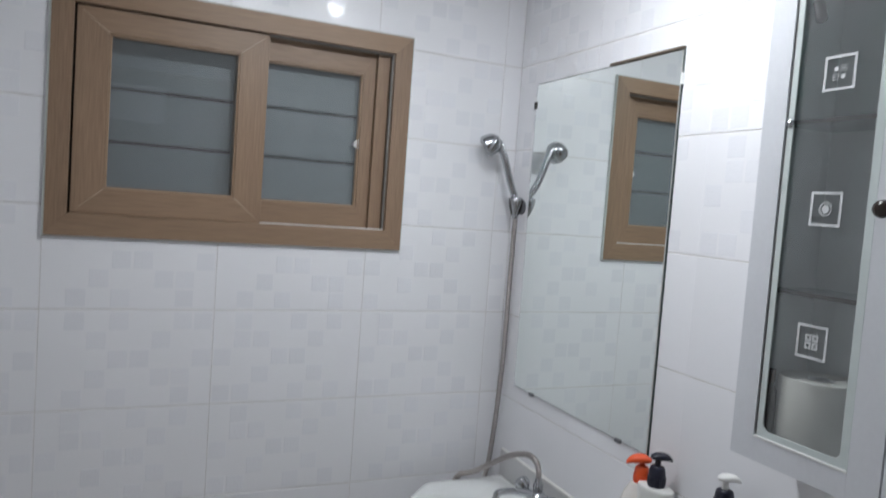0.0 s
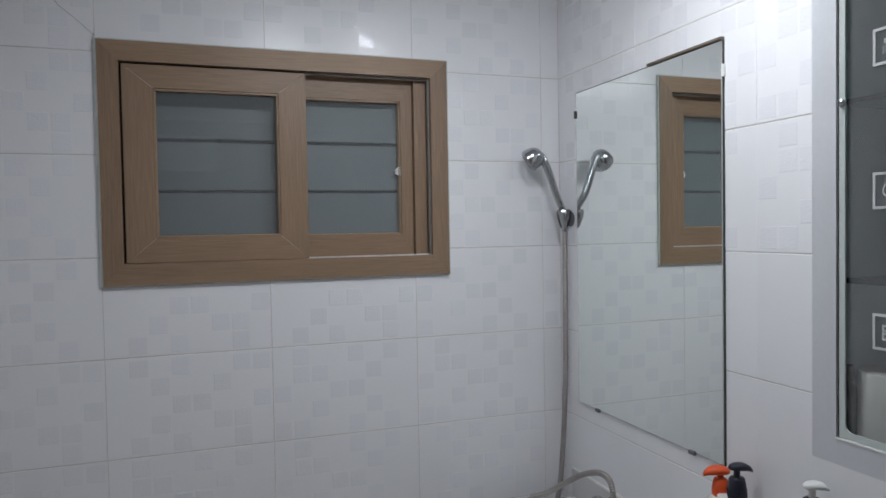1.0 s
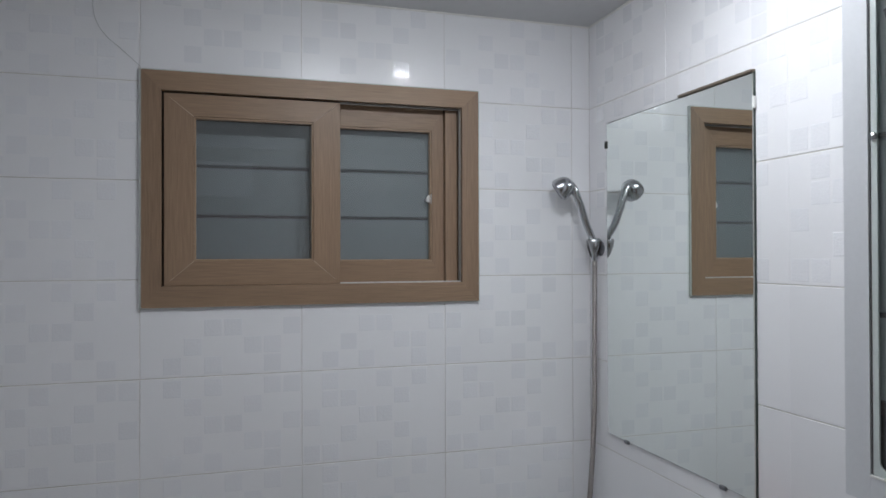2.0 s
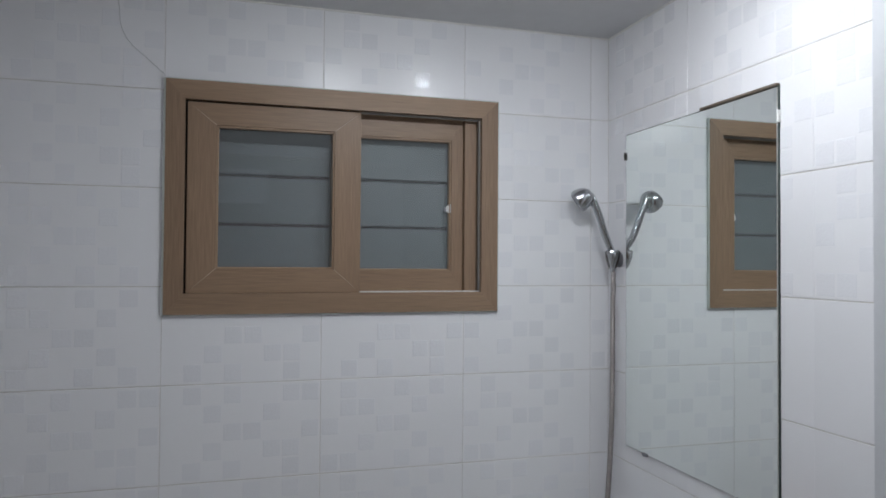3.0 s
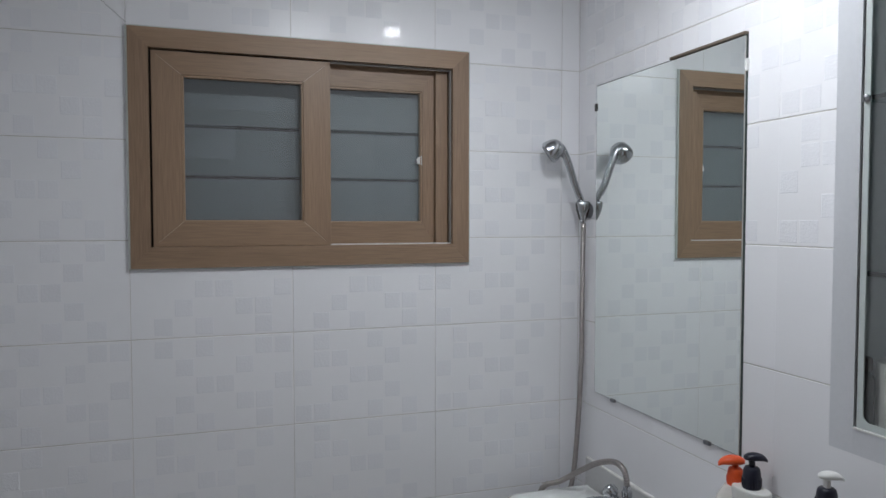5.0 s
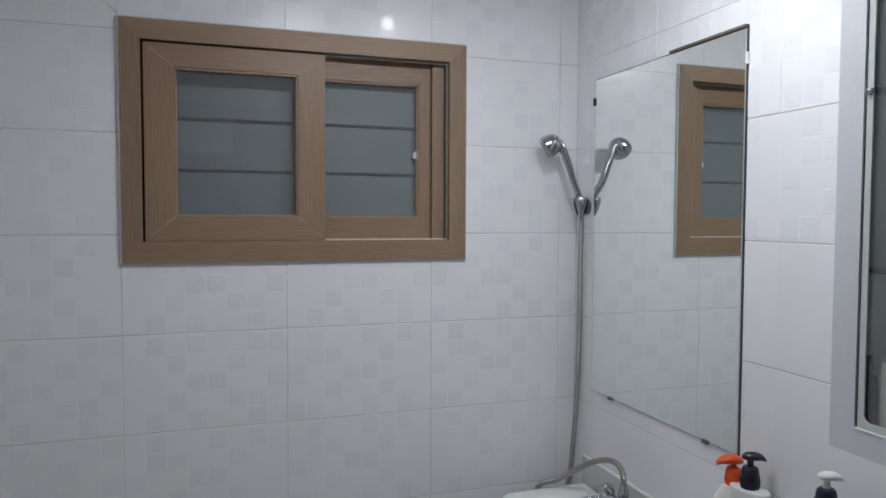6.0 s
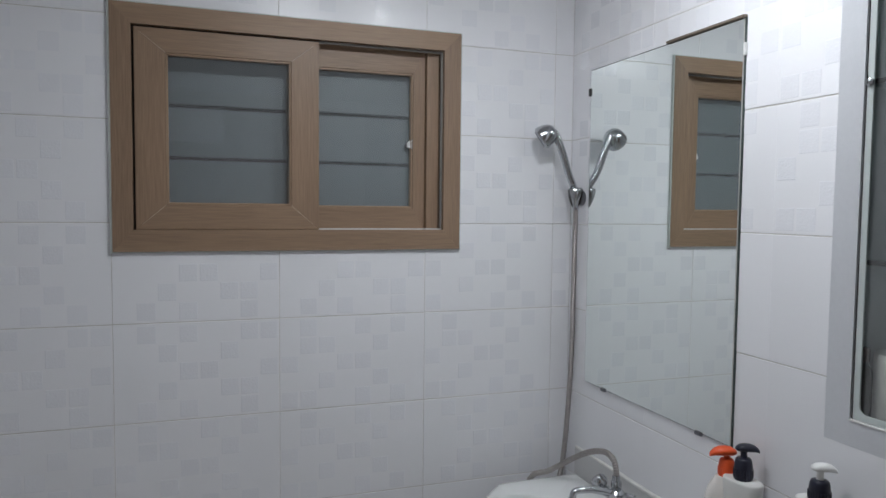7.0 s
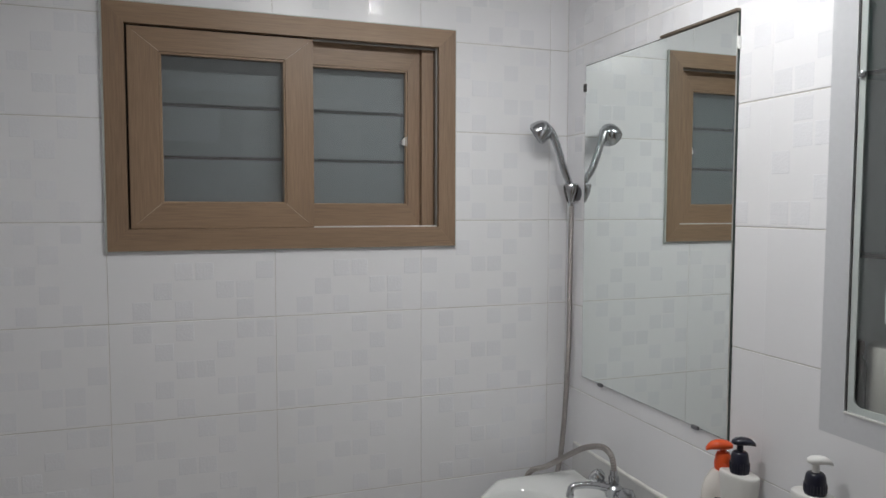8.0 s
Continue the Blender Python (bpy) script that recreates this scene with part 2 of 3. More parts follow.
# unseen door, added to give the window glass its dark and pale reflections
def door():
    d = thing("door_unseen_1", "unseen brown door under a pale pane, added for the window's reflection", "door", kind="structure")
    y = -D
    mitred("frame", (-1.47, -0.46, -0.04, 2.245), (-1.42, -0.51, 0.0, 2.195), y - 0.05, y + 0.012, (WOOD_H, WOOD_V), d)
    part("leaf", box(-1.418, -0.512, y - 0.03, y + 0.006, 0.006, 1.90, 0.002), WOOD_V, d)
    part("transom_rail", box(-1.42, -0.51, y - 0.04, y + 0.010, 1.904, 1.935, 0.002), WOOD_H, d)
    part("transom_post", box(-0.91, -0.51, y - 0.035, y + 0.008, 1.937, 2.194, 0.002), WOOD_H, d, "brown panel beside the transom pane")
    part("transom_pane", box(-1.419, -0.912, y - 0.02, y - 0.01, 1.936, 2.155), PLAIN_TILE, d, "pale panel added as the bright patch reflected in the window")
    part("transom_head", box(-1.419, -0.912, y - 0.035, y + 0.008, 2.156, 2.194, 0.002), WOOD_H, d)
    smooth(part("handle", lathe([(0.012, 0), (0.012, 0.03), (0.026, 0.036), (0.028, 0.052), (0.018, 0.062), (0, 0.063)], (-0.575, y + 0.006, 0.98), (0, 1, 0), 24), CHROME, d, "chrome door knob"))


door()
tagged(part("floor", box(-W - 0.15, 0.2, -D - 0.15, 0.2, -0.1, 0), FLOOR), "grey bathroom floor", "floor", kind="structure")
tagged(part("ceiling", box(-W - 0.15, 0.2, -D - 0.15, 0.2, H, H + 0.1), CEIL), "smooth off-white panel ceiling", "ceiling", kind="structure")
tagged(part("trim_ceiling", box(-W, 0.0, -0.004, 0.0, H - 0.004, H, bm=box(-0.004, 0.0, -D, -0.004, H - 0.004, H)), WHITE_SIL),
       "thin white sealant line under the ceiling", "trim", kind="structure")

# ---- low tiled step on the wall, wash basin, tap ----
dado = thing("trim_dado", "grey tiled step along the lower wall with a white edge", "trim", kind="structure")
part("step_face", box(-0.012, 0, -2.0, -0.075, 0, 0.842), STEP, dado)
part("sealant", sweep([Vector((-0.009, -0.078 - 0.019 * i, 0.843)) for i in range(100)], lambda f: 0.0036 + 0.0036 * min(1, f * 4) + 0.0012 * math.sin(f * 90) * math.sin(f * 37), 8),
     WHITE_SIL, dado, "white uneven edge bead")
TOP = 0.77


def basin():
    half = [(-0.016, -0.100), (-0.022, -0.095), (-0.12, -0.094), (-0.22, -0.0945), (-0.262, -0.098), (-0.282, -0.112), (-0.345, -0.178), (-0.405, -0.245), (-0.436, -0.30)]
    mid = -0.37
    points = [(*p, 0) for p in half] + [(-0.445, mid, 0)] + [(x, 2 * mid - y, 0) for x, y in reversed(half)]
    edge = spline(points, 5)
    cx, cy = -0.22, mid

    def loop(inset, z):
        return [Vector((cx + (p.x - cx) * (1 - inset / 0.21), cy + (p.y - cy) * (1 - inset / 0.27), TOP + z)) for p in edge]

    def bowl(f, z):
        out = []
        for p in edge:
            t = math.atan2((p.y - cy) / 0.27, (p.x - cx) / 0.21)
            out.append(Vector((cx - 0.035 + 0.135 * f * math.cos(t), cy + 0.215 * f * math.sin(t), TOP + z)))
        return out

    sink = thing("wash_basin", "white ceramic wash basin in the corner", "sink")
    body = part("bowl", rings([loop(0.06, -0.17), loop(0.03, -0.10), loop(0.006, -0.03), loop(0.001, -0.012), loop(0.0, -0.005), loop(0.004, 0.0), loop(0.012, 0.0015), loop(0.02, 0.0),
                               bowl(1.0, -0.004), bowl(0.97, -0.012), bowl(0.90, -0.05), bowl(0.75, -0.10), bowl(0.45, -0.135), bowl(0.08, -0.145)]), CERAMIC, sink)
    smooth(body, 60)
    smooth(part("pedestal", lathe([(0.13, 0), (0.12, 0.03), (0.085, 0.15), (0.08, 0.5), (0.12, 0.62)], (-0.22, mid, 0)), CERAMIC, sink), 60)
    smooth(part("drain", lathe([(0.0, 0.0), (0.022, 0.0), (0.024, 0.003), (0.0, 0.004)], (-0.26, mid, TOP - 0.145)), CHROME, sink, "chrome drain"))


basin()


def tap():
    x, y, z = -0.072, -0.385, TOP
    t = thing("basin_tap", "old chrome two-handle tap with a shower outlet", "tap")
    smooth(part("base", lathe([(0.027, 0), (0.027, 0.004), (0.022, 0.010), (0.016, 0.014), (0.015, 0.036), (0.021, 0.042), (0.022, 0.064), (0.015, 0.071), (0.0, 0.072)], (x, y, z)), CHROME, t))
    smooth(part("crossbar", lathe([(0.011, -0.050), (0.0135, -0.046), (0.0135, -0.024), (0.012, -0.02), (0.012, 0.02), (0.0135, 0.024), (0.0135, 0.046), (0.011, 0.050)], (x, y, z + 0.05), (0, 1, 0)), CHROME, t))
    path = spline([(x, y, z + 0.058), (x - 0.025, y + 0.004, z + 0.066), (x - 0.065, y + 0.010, z + 0.075), (x - 0.098, y + 0.013, z + 0.076), (x - 0.112, y + 0.014, z + 0.072), (x - 0.116, y + 0.014, z + 0.060), (x - 0.117, y + 0.014, z + 0.050)], 8)
    smooth(part("spout", sweep(path, lambda f: 0.0095 - 0.0015 * f + (0.0018 if f > 0.84 else 0), 14), CHROME, t))
    for s, way, o in ((1, Vector((-0.55, 0.45, 0.75)), (x - 0.002, y + 0.040, z + 0.054)), (-1, Vector((-0.65, -0.55, 0.35)), (x - 0.002, y - 0.072, z + 0.068))):
        h = part("handle", lathe([(0.009, 0), (0.009, 0.010), (0.016, 0.013), (0.0185, 0.018), (0.0185, 0.036), (0.016, 0.041), (0.006, 0.044), (0.0, 0.0445)], o, way, 20), CHROME, t)
        smooth(h)
        turn = way.to_track_quat("Z", "Y").to_matrix()
        for i in range(6):
            a = math.pi / 3 * i
            g = Vector(o) + turn @ Vector((0.0178 * math.cos(a), 0.0178 * math.sin(a), 0.018))
            smooth(part("grip", lathe([(0.0025, 0), (0.0035, 0.003), (0.0035, 0.015), (0.002, 0.018)], g, way, 8), CHROME, h))
    smooth(part("hose_outlet", lathe([(0.011, 0), (0.011, 0.010), (0.0135, 0.011), (0.0135, 0.026), (0.010, 0.028), (0.0095, 0.040), (0, 0.041)], (x + 0.012, y + 0.018, z + 0.058), (0.02, 0.06, 1), 16), CHROME, t))


tap()

# ---- shower ----
HEAD = Vector((-0.122, -0.055, 1.751))
HOLD = Vector((-0.021, -0.062, 1.588))


def shower():
    s = thing("hand_shower", "chrome hand shower with ribbed steel hose hanging in its holder", "shower")
    face = Vector((-0.72, 0.42, -0.55)).normalized()
    dome = [(0.0, -0.038), (0.007, -0.0374), (0.014, -0.0350), (0.0205, -0.0305), (0.0260, -0.0240), (0.0300, -0.0150), (0.0325, -0.005), (0.0335, 0.004), (0.0335, 0.008), (0.0315, 0.012), (0.0285, 0.013)]
    smooth(part("head", lathe(dome, HEAD, face, 36), CHROME, s), 50)
    smooth(part("spray_plate", lathe([(0.0285, 0.0), (0.024, 0.0035), (0.0, 0.0045)], HEAD + 0.0125 * face, face, 36), SHADED_CHROME, s, "grey spray plate"))
    path = spline([HEAD - 0.016 * face + Vector((0.004, 0, 0.006)), HEAD + Vector((0.030, -0.012, 0.004)), HEAD + Vector((0.050, -0.018, -0.045)), HEAD + Vector((0.071, -0.0165, -0.102)), HOLD + Vector((0, 0, 0.006)), HOLD + Vector((0.003, 0, -0.022))], 10)
    smooth(part("handle", sweep(path, lambda f: 0.0122 - 0.003 * f + 0.004 * max(0, 0.25 - f), 18), CHROME, s), 60)
    # the hose hangs down beside the basin, turns under it and comes back over the rim to the tap
    way = spline([HOLD + Vector((0.003, 0, -0.02)), (-0.014, -0.052, 1.46), (-0.011, -0.044, 1.28), (-0.013, -0.044, 1.10), (-0.027, -0.049, 0.90), (-0.047, -0.052, 0.755), (-0.085, -0.056, 0.700), (-0.130, -0.062, 0.70), (-0.160, -0.072, 0.745),
                  (-0.153, -0.090, 0.780), (-0.120, -0.116, 0.797), (-0.085, -0.160, 0.836), (-0.064, -0.225, 0.880), (-0.058, -0.300, 0.908), (-0.058, -0.345, 0.905), (-0.059, -0.362, 0.885), (-0.060, -0.366, 0.862)], 40)
    total = sum((q - p).length for p, q in zip(way, way[1:]))
    even, walked, step = [way[0]], 0.0, 0.0012
    for p, q in zip(way, way[1:]):
        d = (q - p).length
        while len(even) * step <= walked + d:
            even.append(p.lerp(q, (len(even) * step - walked) / d))
        walked += d
    even.append(way[-1])
    smooth(part("hose", sweep(even, lambda f: 0.0076 + 0.0007 * math.sin(f * total / 0.006 * 2 * math.pi), 10), HOSE, s, "ribbed stainless steel hose"), 80)
    smooth(part("hose_nut", lathe([(0.0075, 0), (0.0095, 0.002), (0.0095, 0.018), (0.008, 0.026), (0, 0.027)], HOLD + Vector((0.003, 0, -0.020)), (-0.05, 0, -1), 14), CHROME, s))
    h = thing("shower_holder", "small chrome shower holder screwed to the tiles", "holder")
    smooth(part("wall_plate", lathe([(0.022, 0), (0.022, 0.004), (0.016, 0.008), (0.010, 0.012), (0.010, 0.020)], (-0.0005, -0.066, 1.578), (-1, 0, 0), 24), SHADED_CHROME, h))
    cup = []
    for z, rx, ry in ((0.019, 0.0195, 0.0265), (0.014, 0.0200, 0.0275), (-0.004, 0.0185, 0.0235), (-0.022, 0.0140, 0.0165), (-0.032, 0.010, 0.010), (-0.032, 0.0088, 0.0088), (0.019, 0.0135, 0.0165), (0.019, 0.0195, 0.0265)):
        cup.append([HOLD + Vector((rx * math.cos(a), ry * math.sin(a), z - 0.004)) for a in (2 * math.pi * i / 28 for i in range(28))])
    smooth(part("cup", rings(cup, False), KNOB, h, "dark inner cup"))
    side, out = Vector((0.88, -0.47, 0)), Vector((-0.47, -0.88, 0))
    shell = []
    for z, hw, depth in ((0.0215, 0.0175, 0.0265), (0.0175, 0.0190, 0.0300), (-0.002, 0.0140, 0.0290), (-0.020, 0.0090, 0.0225), (-0.034, 0.0060, 0.0150)):
        shell.append([HOLD + Vector((0, 0, z - 0.003)) + side * hw * u + out * (depth - 0.006 * u * u) for u in (-1, -0.75, -0.4, 0, 0.4, 0.75, 1)]
                     + [HOLD + Vector((0, 0, z - 0.003)) + side * hw * 0.9 * u + out * (depth - 0.009 - 0.006 * u * u) for u in (1, 0, -1)])
    smooth(part("clasp", rings(shell), CHROME, h, "chrome wedge-shaped front"), 50)


shower()


# ---- mirror ----
def mirror():
    y0, y1, z0, z1 = -0.703, -0.107, 1.047, 1.938
    m = thing("wall_mirror", "frameless rectangular wall mirror held by small clips", "mirror")
    part("mirror_back", box(-0.0035, 0.001, y0, y1, z0, z1), MIRROR_EDGE, m, "dark unpolished edge and backing")
    part("top_edge", box(-0.011, 0, y0, -0.452, z1 - 0.001, z1 + 0.005, 0.001), EDGE_BROWN, m, "brown stained upper edge")
    part("mirror_bevel", box(-0.0047, -0.0034, y0 + 0.0028, y0 + 0.0052, z0 + 0.0012, z1 - 0.0025), TRACK, m, "bright ground edge of the glass")
    part("mirror_glass", box(-0.0045, -0.0035, y0 + 0.0053, y1 - 0.0022, z0 + 0.0012, z1 - 0.0025), MIRROR, m, "clear silvered glass")
    for y, z, wide, tall, mat in ((y1 + 0.001, 1.876, 0.008, 0.022, GASKET), (-0.208, z0 - 0.001, 0.020, 0.009, SHADED_CHROME), (-0.600, z0 - 0.001, 0.020, 0.009, SHADED_CHROME), (y0 - 0.001, 1.874, 0.006, 0.026, LATCH)):
        part("clip", box(-0.0085, 0, y - wide / 2, y + wide / 2, z - tall / 2, z + tall / 2, 0.002), mat, m)
    return m


mirror()


# ---- window ----
def window():
    w = thing("window_1", "brown wood-grain sliding window, one sash pushed a little open", "window", kind="structure")
    inner = (-1.209, -0.411, 1.483, 1.979)
    frame_ = thing("window_frame", "", "")
    frame_.parent = w
    mitred("frame", WIN, inner, -0.012, 0.135, (WOOD_H, WOOD_V), frame_, 0.0003)
    part("sill_channel", box(inner[0], inner[1], 0.036, 0.13, inner[2] - 0.012, inner[2] - 0.004), WOOD_H, frame_)
    part("jamb_liner", box(-0.4515, -0.4165, 0.020, 0.13, inner[2], inner[3], 0.001), WOOD_V, frame_)
    part("track", box(-0.757, -0.413, 0.002, 0.007, inner[2] - 0.002, inner[2] + 0.004), TRACK, frame_, "bare aluminium track")
    part("track", box(-0.757, -0.413, 0.004, 0.009, inner[3] - 0.006, inner[3] + 0.002), STRIP, frame_)
    part("gasket", box(-0.4165, -0.4105, 0.002, 0.012, inner[2], inner[3]), STRIP, frame_, "grey weather strip")
    part("gasket", box(-0.4185, -0.4155, 0.030, 0.05, inner[2], inner[3]), GASKET, frame_)
    part("gasket", box(-1.2095, -1.2035, 0.006, 0.03, inner[2], inner[3]), GASKET, frame_)
    part("gasket", box(-1.2035, -0.757, 0.006, 0.03, inner[3] - 0.005, inner[3]), GASKET, frame_)
    for label, (a, b, c, d), (e, f, g, h), y in (("front sash", (-1.2035, -0.757, 1.4835, 1.974), (-1.132, -0.829, 1.546, 1.917), -0.004),
                                                ("rear sash", (-0.835, -0.453, 1.4835, 1.985), (-0.775, -0.488, 1.543, 1.918), 0.034)):
        s = thing("sash", "", "")
        s.parent = w
        tagged(s, "brown sash with a hazy glass pane")
        mitred("", (a, b, c, d), (e, f, g, h), y, y + 0.026, (WOOD_H, WOOD_V), s, 0.0009 if y < 0 else 0.0003)
        if y < 0:
            for px, pz, qx, qz in ((e, h, a, d), (f, h, b, d), (e, g, a, c), (f, g, b, c)):
                u, v = Vector((px, 0, pz)), Vector((px, 0, pz)).lerp(Vector((qx, 0, qz)), 0.82)
                n = (v - u).cross(Vector((0, 1, 0))).normalized() * 0.0006
                part("weld_seam", rings([[(w_.x, yy, w_.z) for w_ in (u + n, v + n * 0.5, v - n * 0.5, u - n)] for yy in (y - 0.0004, y + 0.002)]), BEAD_PALE, s, "pale welded mitre line")
        mitred("bead", (e, f, g, h), (e + 0.005, f - 0.005, g + 0.005, h - 0.005), y + 0.004, y + 0.024, (BEAD, BEAD), s, 0.001)
        pane = part("pane", box(e + 0.004, f - 0.004, y + 0.015, y + 0.019, g + 0.004, h - 0.004), [HAZY, THIN], s, "hazy grey glass pane")
        one_sided(pane, Vector((0, -1, 0)))
    lx, lz, ly = -0.497, 1.722, 0.033
    shape = ((-0.006, -0.007), (0.008, -0.013), (0.008, 0.014), (0.001, 0.010), (-0.006, 0.001))
    latch = part("latch", rings([[(lx + u, ly + 0.0125 - 0.6 * (u + 0.006), lz + v) for u, v in shape], [(lx + u, ly + 0.015, lz + v) for u, v in shape]]), LATCH, w, "small white plastic latch")
    part("latch_pin", box(lx - 0.010, lx - 0.0055, ly + 0.006, ly + 0.015, lz - 0.007, lz + 0.001), SHADED_CHROME, latch)
    # added grey cover: paints the latch's right side dark for the mirror view
    part("latch_shade_side", box(lx + 0.0082, lx + 0.0095, ly + 0.004, ly + 0.0135, lz - 0.018, lz + 0.019), STRIP, latch)
    # glass louvre outside
    for i in range(5):
        z = 1.3985 + 0.1335 * i
        bm = rings([[(x, y, z + dz) for y, dz in ((0.064, 0.0045), (0.069, 0.0045), (0.081, 0.129), (0.076, 0.129))] for x in (-1.205, -0.452)])
        part("louvre_slat", bm, SLAT, w, "frosted glass louvre slat" if i == 0 else "")
    # opaque near-black sheet, added so that the gaps between slats stay dark
    part("louvre_backing", box(-1.243, -0.374, 0.16, 0.165, 1.445, 2.016), GAP_DARK, w, "dark sheet added behind the slats to darken their gaps")
    for x0, x1, z0, z1 in ((WIN[0] - 0.006, WIN[0] + 0.002, WIN[2] - 0.004, WIN[3] + 0.003), (WIN[1] - 0.002, WIN[1] + 0.004, WIN[2] - 0.004, WIN[3] + 0.004),
                           (WIN[0] + 0.002, WIN[1] - 0.002, WIN[2] - 0.003, WIN[2] + 0.002), (WIN[0] + 0.002, WIN[1] - 0.002, WIN[3] - 0.002, WIN[3] + 0.004)):
        part("sealant", box(x0, x1, -0.0095, 0.0, z0, z1, 0.003), SILICONE, w, "grey-green silicone bead")


window()


# ---- wall cabinet and what it holds ----
CX, CY0, CY1, CZ0, CZ1 = -0.148, -1.568, -1.057, 1.197, 2.0


def cabinet():
    c = thing("wall_cabinet", "white wall cabinet with glazed door, full of toiletries", "cabinet")
    f = CX + 0.018
    body = new("carcass")
    body.parent = c
    part("side_panel", box(f, 0, CY1 - 0.015, CY1, CZ0, CZ1), INSIDE, body)
    part("side_panel", box(f, 0, CY0, CY0 + 0.015, CZ0, CZ1), INSIDE, body)
    part("bottom_panel", box(f, 0, CY0 + 0.015, CY1 - 0.015, CZ0, CZ0 + 0.015), INSIDE, body)
    # unseen top stops short of the back; the added gap lets light inside
    part("top_panel_light_gap", box(f, -0.045, CY0 + 0.015, CY1 - 0.015, CZ1 - 0.015, CZ1), INSIDE, body)
    part("back_panel", box(-0.006, 0, CY0 + 0.015, CY1 - 0.015, CZ0 + 0.015, CZ1 - 0.015), INSIDE, body)
    for z in (1.466, 1.732):
        plate = part("glass_shelf", box(f + 0.012, -0.006, CY0 + 0.015, CY1 - 0.015, z, z + 0.006), SHELF_GLASS, c, "greenish glass shelf")
        plate.visible_shadow = False
        part("shelf_edge", box(f + 0.0105, f + 0.012, CY0 + 0.015, CY1 - 0.015, z - 0.0006, z + 0.0068), KNOB, c, "dark glass edge")
    # glazed door
    d = new("door")
    d.parent = c
    a, b = CY1, -1.307
    ga, gb, gz0, gz1 = -1.100, -1.260, 1.235, 1.962
    for name, y0, y1, z0, z1 in (("stile", a, ga, CZ0, CZ1), ("stile", gb, b, CZ0, CZ1), ("bottom_rail", ga, gb, CZ0, gz0), ("top_rail", ga, gb, gz1, CZ1)):
        part(name, box(CX, f, min(y0, y1), max(y0, y1), z0, z1, 0.0003), CABINET, d)
    # white moulding with rounded corners round the glass
    def ring(inset, x, r):
        out = []
        for cy, cz, a0 in ((ga - inset - r, gz1 - inset - r, 0), (gb + inset + r, gz1 - inset - r, 90), (gb + inset + r, gz0 + inset + r, 180), (ga - inset - r, gz0 + inset + r, 270)):
            for i in range(6):
                t = radians(a0 + 18 * i)
                out.append((x, cy + r * math.cos(t), cz + r * math.sin(t)))
        return out
    smooth(part("glass_border", rings([ring(0.004, CX + 0.004, 0.002), ring(0.004, CX + 0.0015, 0.002), ring(0.014, CX + 0.0015, 0.012), ring(0.014, CX + 0.004, 0.012), ring(0.004, CX + 0.004, 0.002)], False), MOULD, d, "pale painted border of the glass"), 30)
    # black strip draws the shade of the recess at the glass's far edge
    part("painted_gap_shade", box(CX + 0.004, CX + 0.006, ga - 0.005, ga, gz0, gz1), GASKET, d)
    part("bottom_strip", box(CX - 0.0012, CX + 0.004, gb, ga, gz0, gz0 + 0.0032, 0.0008), LATCH, d, "white glazing strip")
    part("top_strip", box(CX - 0.0005, CX + 0.004, gb, ga, gz1 - 0.004, gz1 + 0.001, 0.001), ETCH, d)
    part("side_strip", box(CX - 0.0002, CX + 0.004, gb, gb + 0.0045, gz0 + 0.004, gz1 - 0.004), MOULD, d)
    smooth(part("stop", lathe([(0.006, 0), (0.006, 0.003), (0.004, 0.005), (0, 0.0055)], (CX + 0.0015, ga - 0.0095, 1.730), (-1, 0, 0), 14), CHROME, d, "small chrome glass stop"))
    pane = part("pane", box(CX + 0.007, CX + 0.010, gb + 0.006, ga - 0.006, gz0 + 0.006, gz1 - 0.006), [REFLECT_FILM, THIN], d, "glass with etched squares, room reflection painted as a grey film")
    one_sided(pane, Vector((-1, 0, 0)))
    yc, x = -1.180, CX + 0.0062
    for k, zc in enumerate((1.403, 1.600, 1.798)):
        o, i = 0.0255, 0.0215
        for y0, y1, z0, z1 in ((-o, o, i, o), (-o, o, -o, -i), (-o, -i, -i, i), (i, o, -i, i)):
            part("etched_bar", box(x - 0.0004, x + 0.0004, yc + y0, yc + y1, zc + z0, zc + z1), ETCH, d)
        if k == 1:
            part("etched_dot", lathe([(0.006, 0), (0.006, 0.0006)], (x, yc, zc), (-1, 0, 0), 20), ETCH, d)
            part("etched_ring", rings([[(xx, yc + r * math.cos(t), zc + r * math.sin(t)) for t in (2 * math.pi * q / 24 for q in range(24))] for xx, r in ((x, 0.0085), (x, 0.0105), (x - 0.0006, 0.0105), (x - 0.0006, 0.0085), (x, 0.0085))], False), ETCH, d)
        else:
            for u in (-1, 1):
                for v in (-1, 1):
                    if k == 2 and u == v:
                        part("etched_square", box(x - 0.0004, x + 0.0004, yc + u * 0.006 - 0.003, yc + u * 0.006 + 0.003, zc + v * 0.006 - 0.003, zc + v * 0.006 + 0.003), ETCH, d)
                    elif k == 0:
                        y2, z2 = yc + u * 0.0058, zc + v * 0.0058
                        for y0, y1, z0, z1 in ((-5, 5, 2.2, 5), (-5, 5, -5, -2.2), (-5, -2.2, -2.2, 2.2), (2.2, 5, -2.2, 2.2)):
                            part("etched_bar", box(x - 0.0004, x + 0.0004, y2 + y0 / 1000, y2 + y1 / 1000, z2 + z0 / 1000, z2 + z1 / 1000), ETCH, d)
                    else:
                        for q in range(9):
                            yy, zz = yc + u * 0.006 + 0.0038 * (q % 3 - 1), zc + v * 0.006 + 0.0038 * (q // 3 - 1)
                            part("etched_dot", box(x - 0.0004, x + 0.0004, yy - 0.001, yy + 0.001, zz - 0.001, zz + 0.001), ETCH, d)
